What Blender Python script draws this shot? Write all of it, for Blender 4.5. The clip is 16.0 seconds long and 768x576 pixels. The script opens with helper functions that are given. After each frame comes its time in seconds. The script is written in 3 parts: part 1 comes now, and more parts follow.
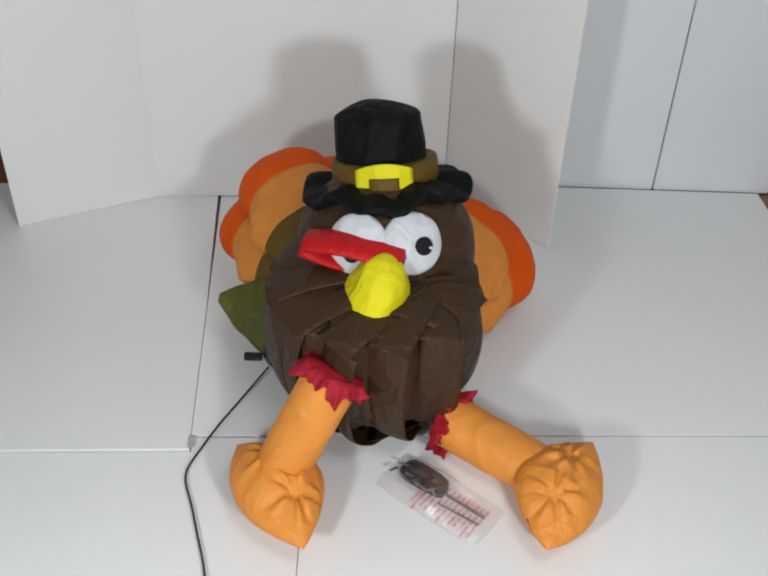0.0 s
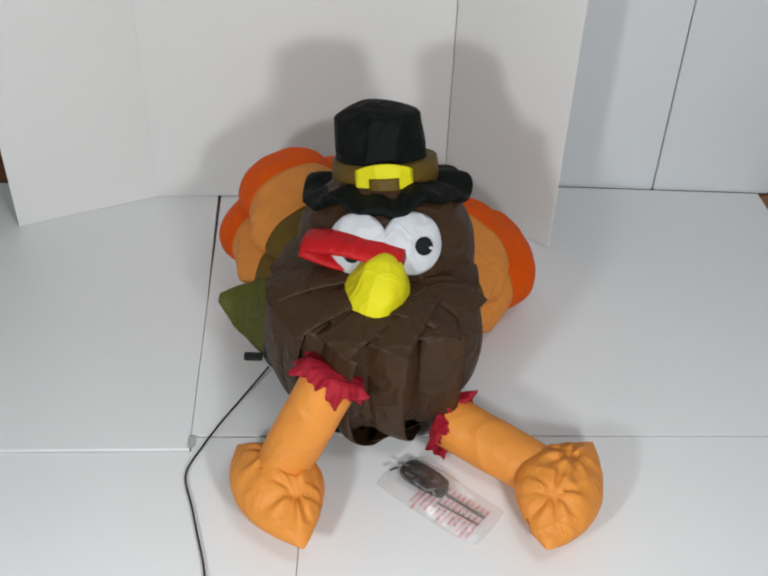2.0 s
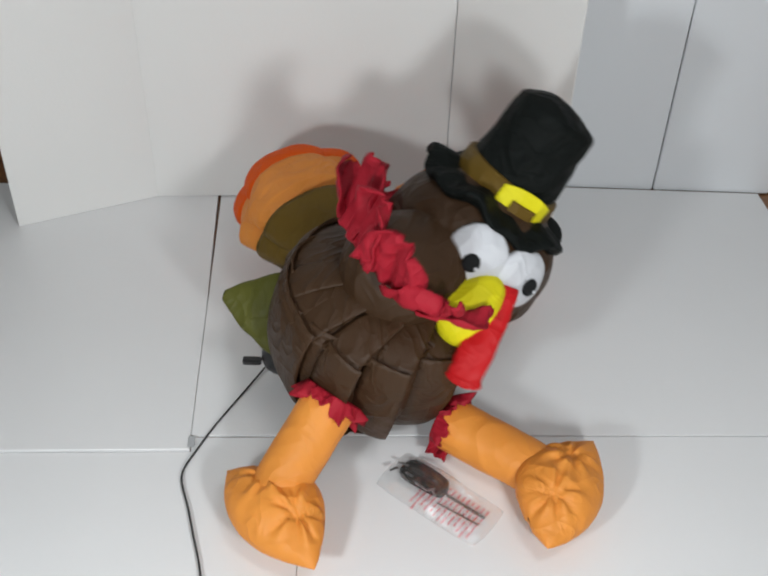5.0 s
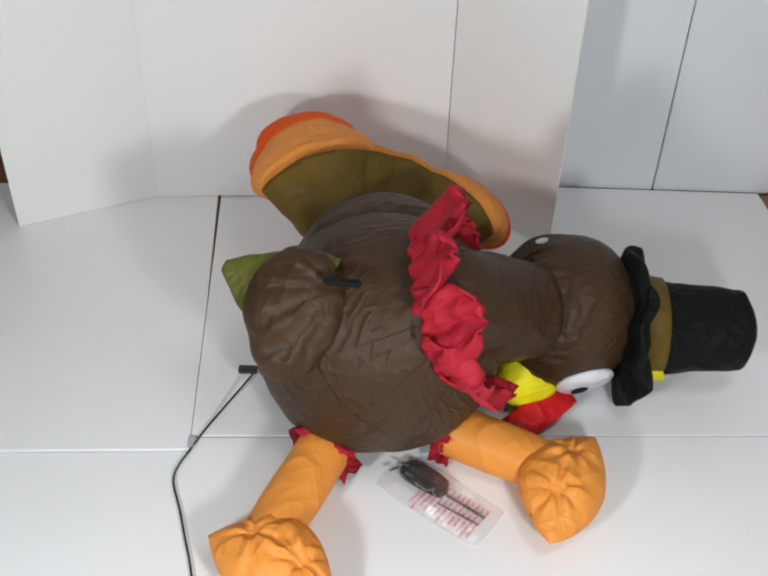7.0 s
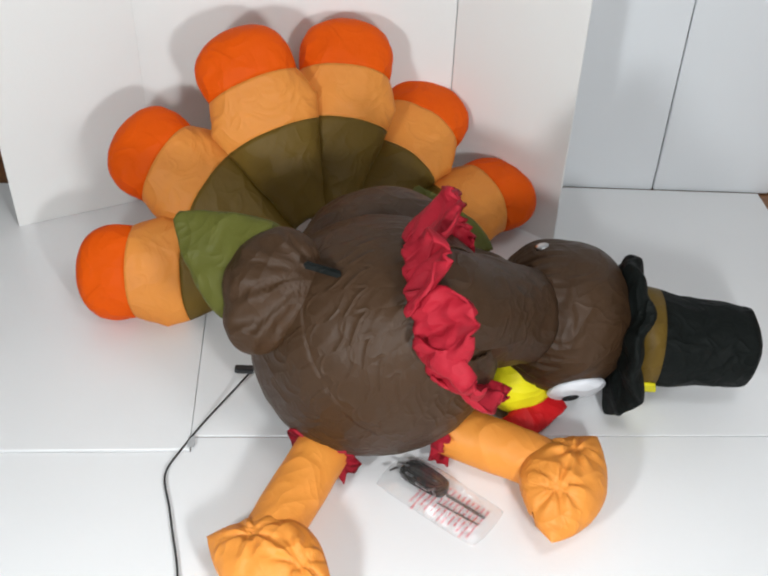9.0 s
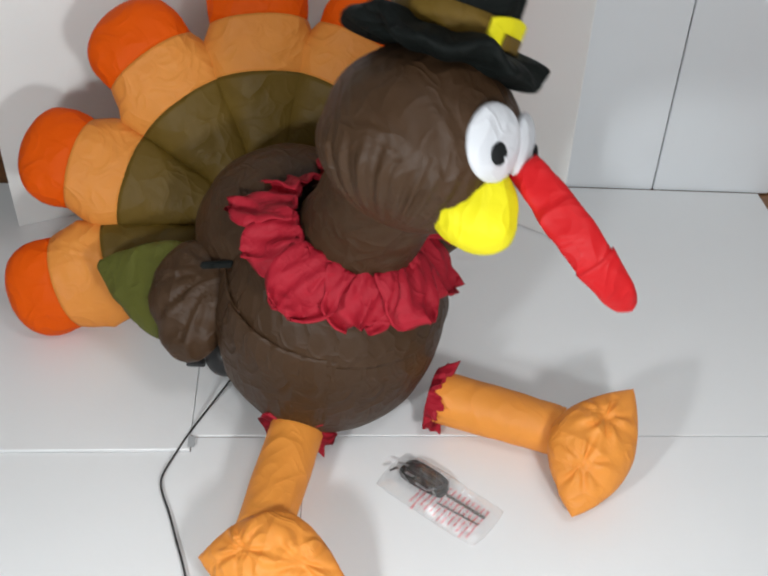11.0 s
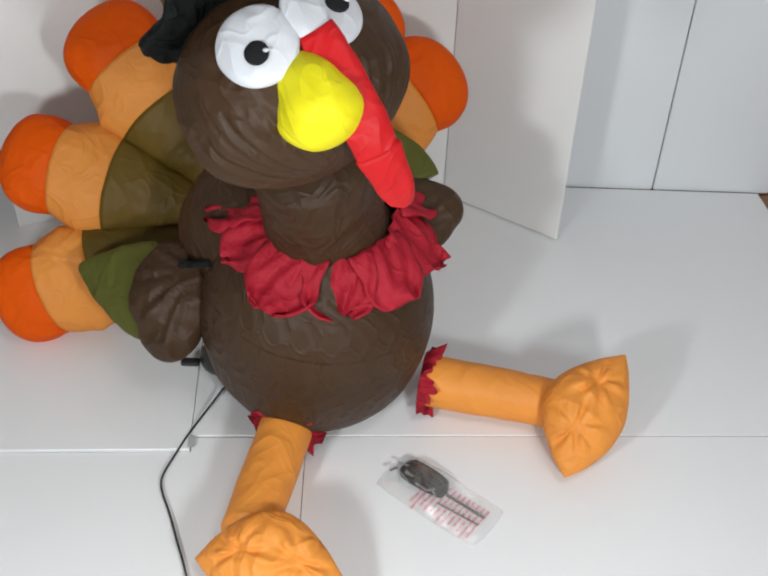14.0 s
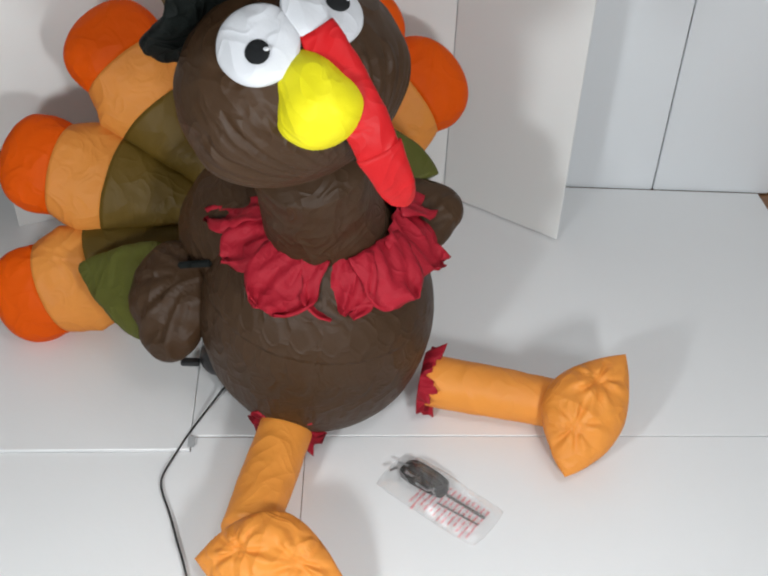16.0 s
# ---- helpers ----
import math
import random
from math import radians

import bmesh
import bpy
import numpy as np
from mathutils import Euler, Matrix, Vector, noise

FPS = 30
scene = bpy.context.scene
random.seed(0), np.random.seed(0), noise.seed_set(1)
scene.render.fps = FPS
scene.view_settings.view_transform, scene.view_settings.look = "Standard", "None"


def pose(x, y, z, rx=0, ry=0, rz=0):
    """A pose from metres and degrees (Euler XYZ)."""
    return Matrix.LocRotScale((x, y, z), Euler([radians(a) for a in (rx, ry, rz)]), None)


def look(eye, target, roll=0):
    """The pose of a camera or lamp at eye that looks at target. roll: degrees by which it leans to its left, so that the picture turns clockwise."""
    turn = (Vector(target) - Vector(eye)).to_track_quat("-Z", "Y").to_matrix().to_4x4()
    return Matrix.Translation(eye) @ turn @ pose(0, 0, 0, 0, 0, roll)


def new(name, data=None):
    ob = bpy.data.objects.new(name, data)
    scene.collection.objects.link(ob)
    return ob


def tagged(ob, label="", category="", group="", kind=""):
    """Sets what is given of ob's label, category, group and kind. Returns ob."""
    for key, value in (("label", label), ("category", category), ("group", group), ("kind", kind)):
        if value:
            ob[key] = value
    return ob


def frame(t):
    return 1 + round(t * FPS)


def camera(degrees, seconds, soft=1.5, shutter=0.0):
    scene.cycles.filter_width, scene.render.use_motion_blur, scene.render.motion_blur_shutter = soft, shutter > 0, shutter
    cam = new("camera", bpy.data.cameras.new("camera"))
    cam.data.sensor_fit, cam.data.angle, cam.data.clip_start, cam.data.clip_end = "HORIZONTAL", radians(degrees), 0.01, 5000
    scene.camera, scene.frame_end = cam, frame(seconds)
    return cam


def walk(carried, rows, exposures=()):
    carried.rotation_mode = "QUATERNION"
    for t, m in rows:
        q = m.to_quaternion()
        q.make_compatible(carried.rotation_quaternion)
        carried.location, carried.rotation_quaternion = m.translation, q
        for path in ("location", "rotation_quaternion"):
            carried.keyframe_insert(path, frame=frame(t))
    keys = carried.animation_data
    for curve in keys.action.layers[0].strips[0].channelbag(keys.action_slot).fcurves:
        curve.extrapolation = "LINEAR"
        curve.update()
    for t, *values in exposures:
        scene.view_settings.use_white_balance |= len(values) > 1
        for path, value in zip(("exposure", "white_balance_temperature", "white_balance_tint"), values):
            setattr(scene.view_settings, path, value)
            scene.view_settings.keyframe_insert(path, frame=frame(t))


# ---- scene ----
cam = camera(40.15, 16.0, soft=2.2, shutter=0.5)
EYE = Vector((0.0, 0.0, 1.45))
CAM_POSE = look(EYE, (0.0, math.cos(radians(40.5)), 1.45 - math.sin(radians(40.5))), 1.9)
walk(cam, [(0.0, CAM_POSE), (16.0, CAM_POSE)], exposures=[(0.0, -0.2), (4.2, -0.2), (7.5, 0.05), (8.5, 0.10), (9.0, 0.30), (9.2, 0.32), (11.3, 0.0), (16.0, 0.0)])

# ---- light ----
world = bpy.data.worlds.new("room_world")
scene.world = world
world.use_nodes = True
world.node_tree.nodes["Background"].inputs[0].default_value = (0.9, 0.95, 1.0, 1)
world.node_tree.nodes["Background"].inputs[1].default_value = 0.25


def lamp(name, kind, at, target, power, size, colour):
    data = bpy.data.lights.new(name, kind)
    data.energy, data.color = power, colour
    if kind == "AREA":
        data.shape, data.size = "DISK", size
    ob = new(name, data)
    ob.matrix_world = look(at, target)
    return ob


lamp("stand_lamp_light", "AREA", (0.46, 0.0, 0.89), (0.0, 1.7, 0.25), 11.5, 0.17, (0.96, 0.985, 1.0))
lamp("stand_lamp_light", "AREA", (-0.65, 0.0, 0.89), (0.0, 1.7, 0.25), 12.0, 0.17, (0.93, 0.98, 1.0))
# unseen overhead fill, added to brighten the near floor and the right side
lamp("overhead_fill", "AREA", (0.6, 0.35, 2.36), (0.6, 0.35, 0.0), 11, 0.6, (0.95, 0.98, 1.0))


# ---- materials ----
def material(name, rgb, rough=0.5, metal=0.0, vary=0.12, scale=14.0, bump=0.2, bump_scale=60.0, stretch=(1, 1, 1), sheen=0.0, trans=0.0, fine=0.0, spec=0.5, vein=0.0):
    """A surface with large stains, fine grain and relief."""
    m = bpy.data.materials.new(name)
    m.use_nodes = True
    nt = m.node_tree
    b = nt.nodes["Principled BSDF"]
    add, link = nt.nodes.new, nt.links.new
    co = add("ShaderNodeTexCoord")
    mp = add("ShaderNodeMapping")
    mp.inputs["Scale"].default_value = stretch
    link(co.outputs["Object"], mp.inputs["Vector"])
    n1 = add("ShaderNodeTexNoise")
    n1.inputs["Scale"].default_value, n1.inputs["Detail"].default_value = scale, 4
    link(mp.outputs[0], n1.inputs["Vector"])
    mix = add("ShaderNodeMix")
    mix.data_type = "RGBA"
    lo = [max(0.0, c * (1 - vary)) for c in rgb]
    hi = [min(1.0, c * (1 + vary)) for c in rgb]
    mix.inputs["A"].default_value, mix.inputs["B"].default_value = (*lo, 1), (*hi, 1)
    link(n1.outputs["Fac"], mix.inputs["Factor"])
    link(mix.outputs["Result"], b.inputs["Base Color"])
    b.inputs["Roughness"].default_value, b.inputs["Metallic"].default_value = rough, metal
    b.inputs["Specular IOR Level"].default_value = spec
    if sheen:
        b.inputs["Sheen Weight"].default_value = sheen
    n2 = add("ShaderNodeTexNoise")
    n2.inputs["Scale"].default_value, n2.inputs["Detail"].default_value = bump_scale, 5
    n2.inputs["Distortion"].default_value = 0.6
    link(mp.outputs[0], n2.inputs["Vector"])
    soft = add("ShaderNodeMath")
    soft.operation = "MULTIPLY"
    soft.inputs[1].default_value = 0.22 if vein else 1.0
    link(n2.outputs["Fac"], soft.inputs[0])
    height = soft.outputs[0]
    if vein:
        warp = add("ShaderNodeTexNoise")
        warp.inputs["Scale"].default_value = 7.0
        push = add("ShaderNodeVectorMath")
        push.operation = "MULTIPLY_ADD"
        push.inputs[1].default_value = (0.09, 0.09, 0.09)
        link(mp.outputs[0], warp.inputs["Vector"])
        link(warp.outputs["Color"], push.inputs[0])
        link(mp.outputs[0], push.inputs[2])
        v = add("ShaderNodeTexVoronoi")
        v.inputs["Scale"].default_value = vein
        link(push.outputs[0], v.inputs["Vector"])
        layers = [(v.outputs["Distance"], 0.7)]
        for size, sharp, weight in ((4.5, 11.0, 0.55), (9.0, 9.0, 0.45), (19.0, 7.0, 0.25)):
            # a thin crease wherever this noise passes its middle value
            n3 = add("ShaderNodeTexNoise")
            n3.inputs["Scale"].default_value, n3.inputs["Detail"].default_value, n3.inputs["Distortion"].default_value = size, 1.0, 0.7
            link(push.outputs[0], n3.inputs["Vector"])
            chain = n3.outputs["Fac"]
            for op, value in (("SUBTRACT", 0.5), ("ABSOLUTE", 0.0), ("MULTIPLY", -sharp), ("ADD", 1.0), ("MAXIMUM", 0.0), ("POWER", 1.6)):
                k = add("ShaderNodeMath")
                k.operation = op
                k.inputs[1].default_value = value
                link(chain, k.inputs[0])
                chain = k.outputs[0]
            layers.append((chain, weight))
        for out, weight in layers:
            q = add("ShaderNodeMath")
            q.operation = "MULTIPLY_ADD"
            q.inputs[1].default_value = weight
            link(out, q.inputs[0])
            link(height, q.inputs[2])
            height = q.outputs[0]
    bp = add("ShaderNodeBump")
    bp.inputs["Strength"].default_value, bp.inputs["Distance"].default_value = bump, (0.012 if vein else 0.01)
    link(height, bp.inputs["Height"])
    link(bp.outputs[0], b.inputs["Normal"])
    if trans:
        tr = add("ShaderNodeBsdfTranslucent")
        link(mix.outputs["Result"], tr.inputs["Color"])
        link(bp.outputs[0], tr.inputs["Normal"])
        ms = add("ShaderNodeMixShader")
        ms.inputs[0].default_value = trans
        link(b.outputs[0], ms.inputs[1])
        link(tr.outputs[0], ms.inputs[2])
        link(ms.outputs[0], nt.nodes["Material Output"].inputs["Surface"])
    return m


def nylon(name, rgb, rough=0.42, trans=0.0, bump=0.6, vary=0.2, vein=9.0, spec=0.35):
    return material(name, rgb, rough=rough, vary=vary, scale=7.0, bump=bump, bump_scale=70.0, trans=trans, spec=spec, vein=vein)


BROWN = nylon("brown_nylon", (0.049, 0.0247, 0.0111), rough=0.5, spec=0.24, bump=0.4)
ORANGE = nylon("bright_orange_nylon", (1.0, 0.120, 0.002), trans=0.27, rough=0.55, bump=0.4, spec=0.15)
PEACH = nylon("light_orange_nylon", (0.97, 0.335, 0.064), trans=0.27, rough=0.5, bump=0.4, spec=0.25)
LEG = nylon("leg_orange_nylon", (0.90, 0.33, 0.055), trans=0.2, rough=0.5, bump=0.24)
FOOT = nylon("foot_orange_nylon", (0.90, 0.33, 0.055), trans=0.2, rough=0.5, bump=0.4)
OLIVE = nylon("olive_nylon", (0.150, 0.090, 0.014), trans=0.2, rough=0.5, bump=0.3, spec=0.22)
RED = nylon("red_nylon", (0.50, 0.009, 0.012), rough=0.5, bump=0.35, spec=0.22)
MOSS = nylon("moss_green_nylon", (0.105, 0.108, 0.020), trans=0.15, rough=0.5, bump=0.4, spec=0.2)
CRIMSON = nylon("crimson_nylon", (0.34, 0.011, 0.024), rough=0.62, bump=0.5, spec=0.2)
YELLOW = nylon("yellow_nylon", (0.72, 0.65, 0.012), rough=0.55, bump=0.35, spec=0.2)
BLACK = nylon("black_nylon", (0.0045, 0.0062, 0.0056), rough=0.65, spec=0.12)
WHITE = nylon("white_nylon", (0.60, 0.62, 0.655), rough=0.5, bump=0.35, vary=0.06)
PUPIL = material("black_print", (0.010, 0.011, 0.012), rough=0.8, spec=0.2)
PLASTIC = material("black_plastic", (0.015, 0.015, 0.016), rough=0.35, bump=0.05)
BOARD = material("white_foam_board", (0.80, 0.80, 0.785), rough=0.5, vary=0.025, scale=3.0, bump=0.03, bump_scale=140)
FLOORBOARD = material("white_floor_board", (0.80, 0.805, 0.81), rough=0.32, vary=0.025, scale=3.5, bump=0.03, bump_scale=90)
DOOR = material("white_door_paint", (0.74, 0.765, 0.79), rough=0.38, vary=0.02, scale=2.0, bump=0.04, bump_scale=220)
WALL = material("white_wall_paint", (0.78, 0.78, 0.77), rough=0.7, vary=0.03, scale=2.0, bump=0.08, bump_scale=160)
WOOD = material("brown_wood_floor", (0.23, 0.105, 0.045), rough=0.4, vary=0.4, scale=6.0, stretch=(1, 9, 1), bump=0.1)
DARK = material("dark_gap", (0.02, 0.02, 0.02), rough=0.9)
METAL = material("grey_steel", (0.45, 0.45, 0.46), rough=0.3, metal=1.0, bump=0.02)
PRINT = material("red_print", (0.80, 0.30, 0.32), rough=0.5)
STEEL = material("dark_steel", (0.16, 0.15, 0.14), rough=0.4, metal=0.6, bump=0.05)
TAPE = material("grey_tape", (0.42, 0.43, 0.44), rough=0.5)


def clear_plastic():
    m = bpy.data.materials.new("clear_plastic")
    m.use_nodes = True
    nt = m.node_tree
    t, g, mx = nt.nodes.new("ShaderNodeBsdfTransparent"), nt.nodes.new("ShaderNodeBsdfGlossy"), nt.nodes.new("ShaderNodeMixShader")
    d, m2 = nt.nodes.new("ShaderNodeBsdfDiffuse"), nt.nodes.new("ShaderNodeMixShader")
    d.inputs["Color"].default_value = (0.9, 0.9, 0.9, 1)
    g.inputs["Roughness"].default_value = 0.18
    n, bp = nt.nodes.new("ShaderNodeTexNoise"), nt.nodes.new("ShaderNodeBump")
    n.inputs["Scale"].default_value = 45
    bp.inputs["Strength"].default_value = 0.8
    nt.links.new(n.outputs["Fac"], bp.inputs["Height"])
    nt.links.new(bp.outputs[0], g.inputs["Normal"])
    mx.inputs[0].default_value, m2.inputs[0].default_value = 0.16, 0.02
    nt.links.new(t.outputs[0], mx.inputs[1])
    nt.links.new(g.outputs[0], mx.inputs[2])
    nt.links.new(mx.outputs[0], m2.inputs[1])
    nt.links.new(d.outputs[0], m2.inputs[2])
    nt.links.new(m2.outputs[0], nt.nodes["Material Output"].inputs["Surface"])
    return m


CLEAR = clear_plastic()


# ---- mesh helpers ----
def mesh_object(name, verts, faces, mat, parent=None, label="", smooth=True):
    me = bpy.data.meshes.new(name)
    me.from_pydata([tuple(v) for v in verts], [], faces)
    bm = bmesh.new()
    bm.from_mesh(me)
    bmesh.ops.recalc_face_normals(bm, faces=bm.faces)
    bm.to_mesh(me)
    bm.free()
    if smooth:
        me.polygons.foreach_set("use_smooth", [True] * len(me.polygons))
    me.materials.append(mat)
    ob = new(name, me)
    if parent is not None:
        ob.parent = parent
    if label:
        ob["label"] = label
    return ob


def thing(name, at, label, category, group="", kind=""):
    ob = new(name)
    ob.location = at
    return tagged(ob, label, category, group, kind)


def box(name, lo, hi, mat, parent=None, label="", bevel=0.002, m=None):
    bm = bmesh.new()
    bmesh.ops.create_cube(bm, size=1)
    for v in bm.verts:
        v.co = Vector([l + (c + 0.5) * (h - l) for c, l, h in zip(v.co, lo, hi)])
    if bevel:
        bmesh.ops.bevel(bm, geom=bm.edges[:], offset=bevel, segments=2, affect="EDGES")
    me = bpy.data.meshes.new(name)
    bm.to_mesh(me)
    bm.free()
    me.materials.append(mat)
    ob = new(name, me)
    if parent is not None:
        ob.parent = parent
    if m is not None:
        ob.matrix_basis = m
    if label:
        ob["label"] = label
    return ob


def crumple(p, seed, amp):
    """Slack cloth: puffed facets between sharp creases."""
    q = p + Vector((seed * 3.1, seed * 1.7, seed * 2.3))
    w = q + 0.02 * Vector((noise.noise(q * 14), noise.noise(q * 14 + Vector((9, 0, 0))), noise.noise(q * 14 + Vector((0, 9, 0)))))
    d = noise.voronoi(w * 8)[0]
    e = noise.voronoi(w * 17)[0]
    return amp * (0.7 * noise.noise(q * 8) + 1.1 * min(0.8, 1.8 * (d[1] - d[0])) + 0.45 * min(0.8, 1.8 * (e[1] - e[0])) - 0.7)


def tube_surface(name, rings, mat, parent=None, label="", seed=0, amp=0.0):
    """A closed skin over a list of rings of points, with creases."""
    n = len(rings[0])
    verts, faces = [], []
    for r in rings:
        c = sum(r, Vector()) / n
        for p in r:
            d = (p - c)
            d = d.normalized() if d.length > 1e-6 else Vector((0, 0, 0))
            verts.append(p + d * crumple(p, seed, amp) if amp else p)
    for i in range(len(rings) - 1):
        for j in range(n):
            k = (j + 1) % n
            faces.append((i * n + j, i * n + k, (i + 1) * n + k, (i + 1) * n + j))
    for i, flip in ((0, True), (len(rings) - 1, False)):
        c = sum((verts[i * n + j] for j in range(n)), Vector()) / n
        verts.append(c)
        q = len(verts) - 1
        for j in range(n):
            k = (j + 1) % n
            faces.append((q, i * n + k, i * n + j) if flip else (q, i * n + j, i * n + k))
    return mesh_object(name, verts, faces, mat, parent, label)


def blob(name, radii, mat, parent=None, label="", seed=0, amp=0.004, nu=48, nv=30, shape=None):
    """A crumpled ellipsoid about z; shape(p) may bend it."""
    rings = []
    for i in range(nv + 1):
        a = math.pi * (i + 0.15) / (nv + 0.3)
        ring = []
        for j in range(nu):
            b = 2 * math.pi * j / nu
            p = Vector((radii[0] * math.sin(a) * math.cos(b), radii[1] * math.sin(a) * math.sin(b), radii[2] * math.cos(a)))
            ring.append(shape(p) if shape else p)
        rings.append(ring)
    return tube_surface(name, rings, mat, parent, label, seed, amp)


def sheet(name, grid, thick, mat, parent=None, label="", seed=0, amp=0.0):
    """A bent panel: grid[i][j] of points, with thickness along its normal."""
    ni, nj = len(grid), len(grid[0])
    nor = {}
    for i in range(ni):
        for j in range(nj):
            du = grid[min(i + 1, ni - 1)][j] - grid[max(i - 1, 0)][j]
            dv = grid[i][min(j + 1, nj - 1)] - grid[i][max(j - 1, 0)]
            nor[i, j] = du.cross(dv).normalized()
    front = [grid[i][j] + nor[i, j] * (crumple(grid[i][j], seed, amp) if amp else 0) for i in range(ni) for j in range(nj)]
    back = [front[i * nj + j] - nor[i, j] * thick for i in range(ni) for j in range(nj)]
    m = ni * nj
    faces = []
    for i in range(ni - 1):
        for j in range(nj - 1):
            a, b, c, d = i * nj + j, i * nj + j + 1, (i + 1) * nj + j + 1, (i + 1) * nj + j
            faces += [(a, b, c, d), (m + d, m + c, m + b, m + a)]
    rim = [j for j in range(nj)] + [i * nj + nj - 1 for i in range(1, ni)] + [(ni - 1) * nj + j for j in range(nj - 2, -1, -1)] + [i * nj for i in range(ni - 2, 0, -1)]
    for a, b in zip(rim, rim[1:] + rim[:1]):
        faces.append((b, a, m + a, m + b))
    return mesh_object(name, front + back, faces, mat, parent, label)


def aim(o, front, up):
    """A pose at o whose -y looks along front and whose z leans to up."""
    y = -Vector(front).normalized()
    z = Vector(up) - y * Vector(up).dot(y)
    z.normalize()
    x = y.cross(z)
    return Matrix.Translation(o) @ Matrix((x, y, z)).transposed().to_4x4()


def aim_up(o, up, front):
    """As aim, but z is kept along up and front gives way."""
    z = Vector(up).normalized()
    y = -(Vector(front) - z * Vector(front).dot(z)).normalized()
    x = y.cross(z)
    return Matrix.Translation(o) @ Matrix((x, y, z)).transposed().to_4x4()


# ---- the room ----
def room():
    wood = tagged(box("floor", (-2.2, -1.8, -0.05), (2.2, 2.9, -0.010), WOOD, bevel=0), "brown wooden floor under the white boards", "floor", kind="structure")
    for i in range(-4, 25):
        x = 0.9 + 0.09 * i
        if x < 2.1:
            box("plank", (x, -1.7, -0.0098), (x + 0.087, 2.098, -0.0062), WOOD, wood, bevel=0.001) if x > 0.85 else None
    for i in range(8):
        x = -1.7 + 0.09 * i
        box("plank", (x, 1.5, -0.0098), (x + 0.087, 2.098, -0.0062), WOOD, wood, bevel=0.001)
    tagged(box("wall_west", (-2.2, -1.8, -0.01), (-2.1, 2.9, 2.4), WALL, bevel=0), "plain white painted wall", "wall", kind="structure")
    tagged(box("wall_east", (2.1, -1.8, -0.01), (2.2, 2.9, 2.4), WALL, bevel=0), "plain white painted wall", "wall", kind="structure")
    tagged(box("wall_south", (-2.1, -1.8, -0.01), (2.1, -1.7, 2.4), WALL, bevel=0), "plain white painted wall", "wall", kind="structure")
    tagged(box("wall_north", (-2.1, 2.16, -0.01), (2.1, 2.26, 2.4), WALL, bevel=0), "white painted wall behind the closet doors", "wall", kind="structure")
    tagged(box("ceiling", (-2.2, -1.8, 2.4), (2.2, 2.9, 2.5), WALL, bevel=0), "plain white ceiling", "ceiling", kind="structure")
    tagged(box("baseboard", (-2.1, 2.14, -0.008), (-0.35, 2.158, 0.05), WOOD), "brown wooden baseboard along the wall", "baseboard", kind="structure")
    for i, x in enumerate((0.075, 0.358, 0.6405, 0.923, 1.2055)):
        d = thing("closet_door", (x, 2.115, 0.0), "smooth white closet door panel standing on the floor", "door", "closet door panels")
        box("panel", (0.0015, -0.015, -0.004), (0.281, 0.015, 2.03), DOOR, d, bevel=0.0025)
    for n in range(14):
        s = tagged(box("blind_slat", (-1.42 + 0.04 * n, 2.125, 0.06), (-1.39 + 0.04 * n, 2.135, 1.6), TAPE if n % 2 else DARK, bevel=0.001), "grey vertical slat hanging by the wall", "blind", "blind slats")


def floor_boards():
    def slab(corners, z0, z1, name, label):
        verts = [(x, y, z0) for x, y in corners] + [(x, y, z1) for x, y in corners]
        n = len(corners)
        faces = [tuple(range(n))[::-1], tuple(range(n, 2 * n))] + [(i, (i + 1) % n, n + (i + 1) % n, n + i) for i in range(n)]
        ob = mesh_object(name, verts, faces, FLOORBOARD, None, "", smooth=False)
        bv = ob.modifiers.new("edge", "BEVEL")
        bv.width, bv.segments = 0.0005, 1
        return tagged(ob, label, "board", "floor boards")
    slab([(-0.341, 1.269), (0.99, 1.327), (0.893, 2.094), (-0.395, 2.094)], -0.0058, 0.0, "floor_board", "large smooth white board laid on the floor")
    slab([(-1.2, 1.19), (-0.338, 1.234), (-0.3416, 1.27), (-0.3655, 1.63), (-0.3985, 2.03), (-1.2, 2.03)], -0.0058, 0.003, "floor_board", "white board laid beside the middle floor board")
    slab([(-0.107, 0.2), (1.25, 0.2), (1.25, 1.336), (0.99, 1.325), (-0.1318, 1.276)], -0.0058, -0.0012, "floor_board", "white board lying in front on the floor")
    slab([(-1.25, 0.2), (-0.108, 0.2), (-0.133, 1.275), (-0.339, 1.266), (-0.336, 1.232), (-1.25, 1.186)], -0.0058, -0.0025, "floor_board", "bluish white board lying in front on the floor")
    tagged(box("tape_piece", (-0.006, -0.013, 0), (0.006, 0.013, 0.001), TAPE, bevel=0.0003, m=pose(-0.337, 1.25, 0.004, 0, 0, 4)), "small grey scrap of tape on the board seam", "tape")


def display_board():
    root = thing("display_board", (0.133, 2.045, 0.0), "standing white folding display board behind the turkey", "display board")
    h = 0.92
    box("back_panel", (-0.67, 0.0, 0.0), (0.0, 0.005, h), BOARD, root, bevel=0.001, m=pose(0, 0, 0.0035, 0, 0, 4.1))
    box("left_panel", (-0.315, 0.0, 0.0), (0.002, 0.005, h), BOARD, root, bevel=0.001, m=pose(-0.669, -0.0485, 0.0035, 0, 0, 25))
    side = box("right_panel", (0.001, 0.0, 0.0), (0.30, 0.005, h), BOARD, root, bevel=0.001, m=pose(0, 0, 0.0035, 0, 0, -40))
    return side


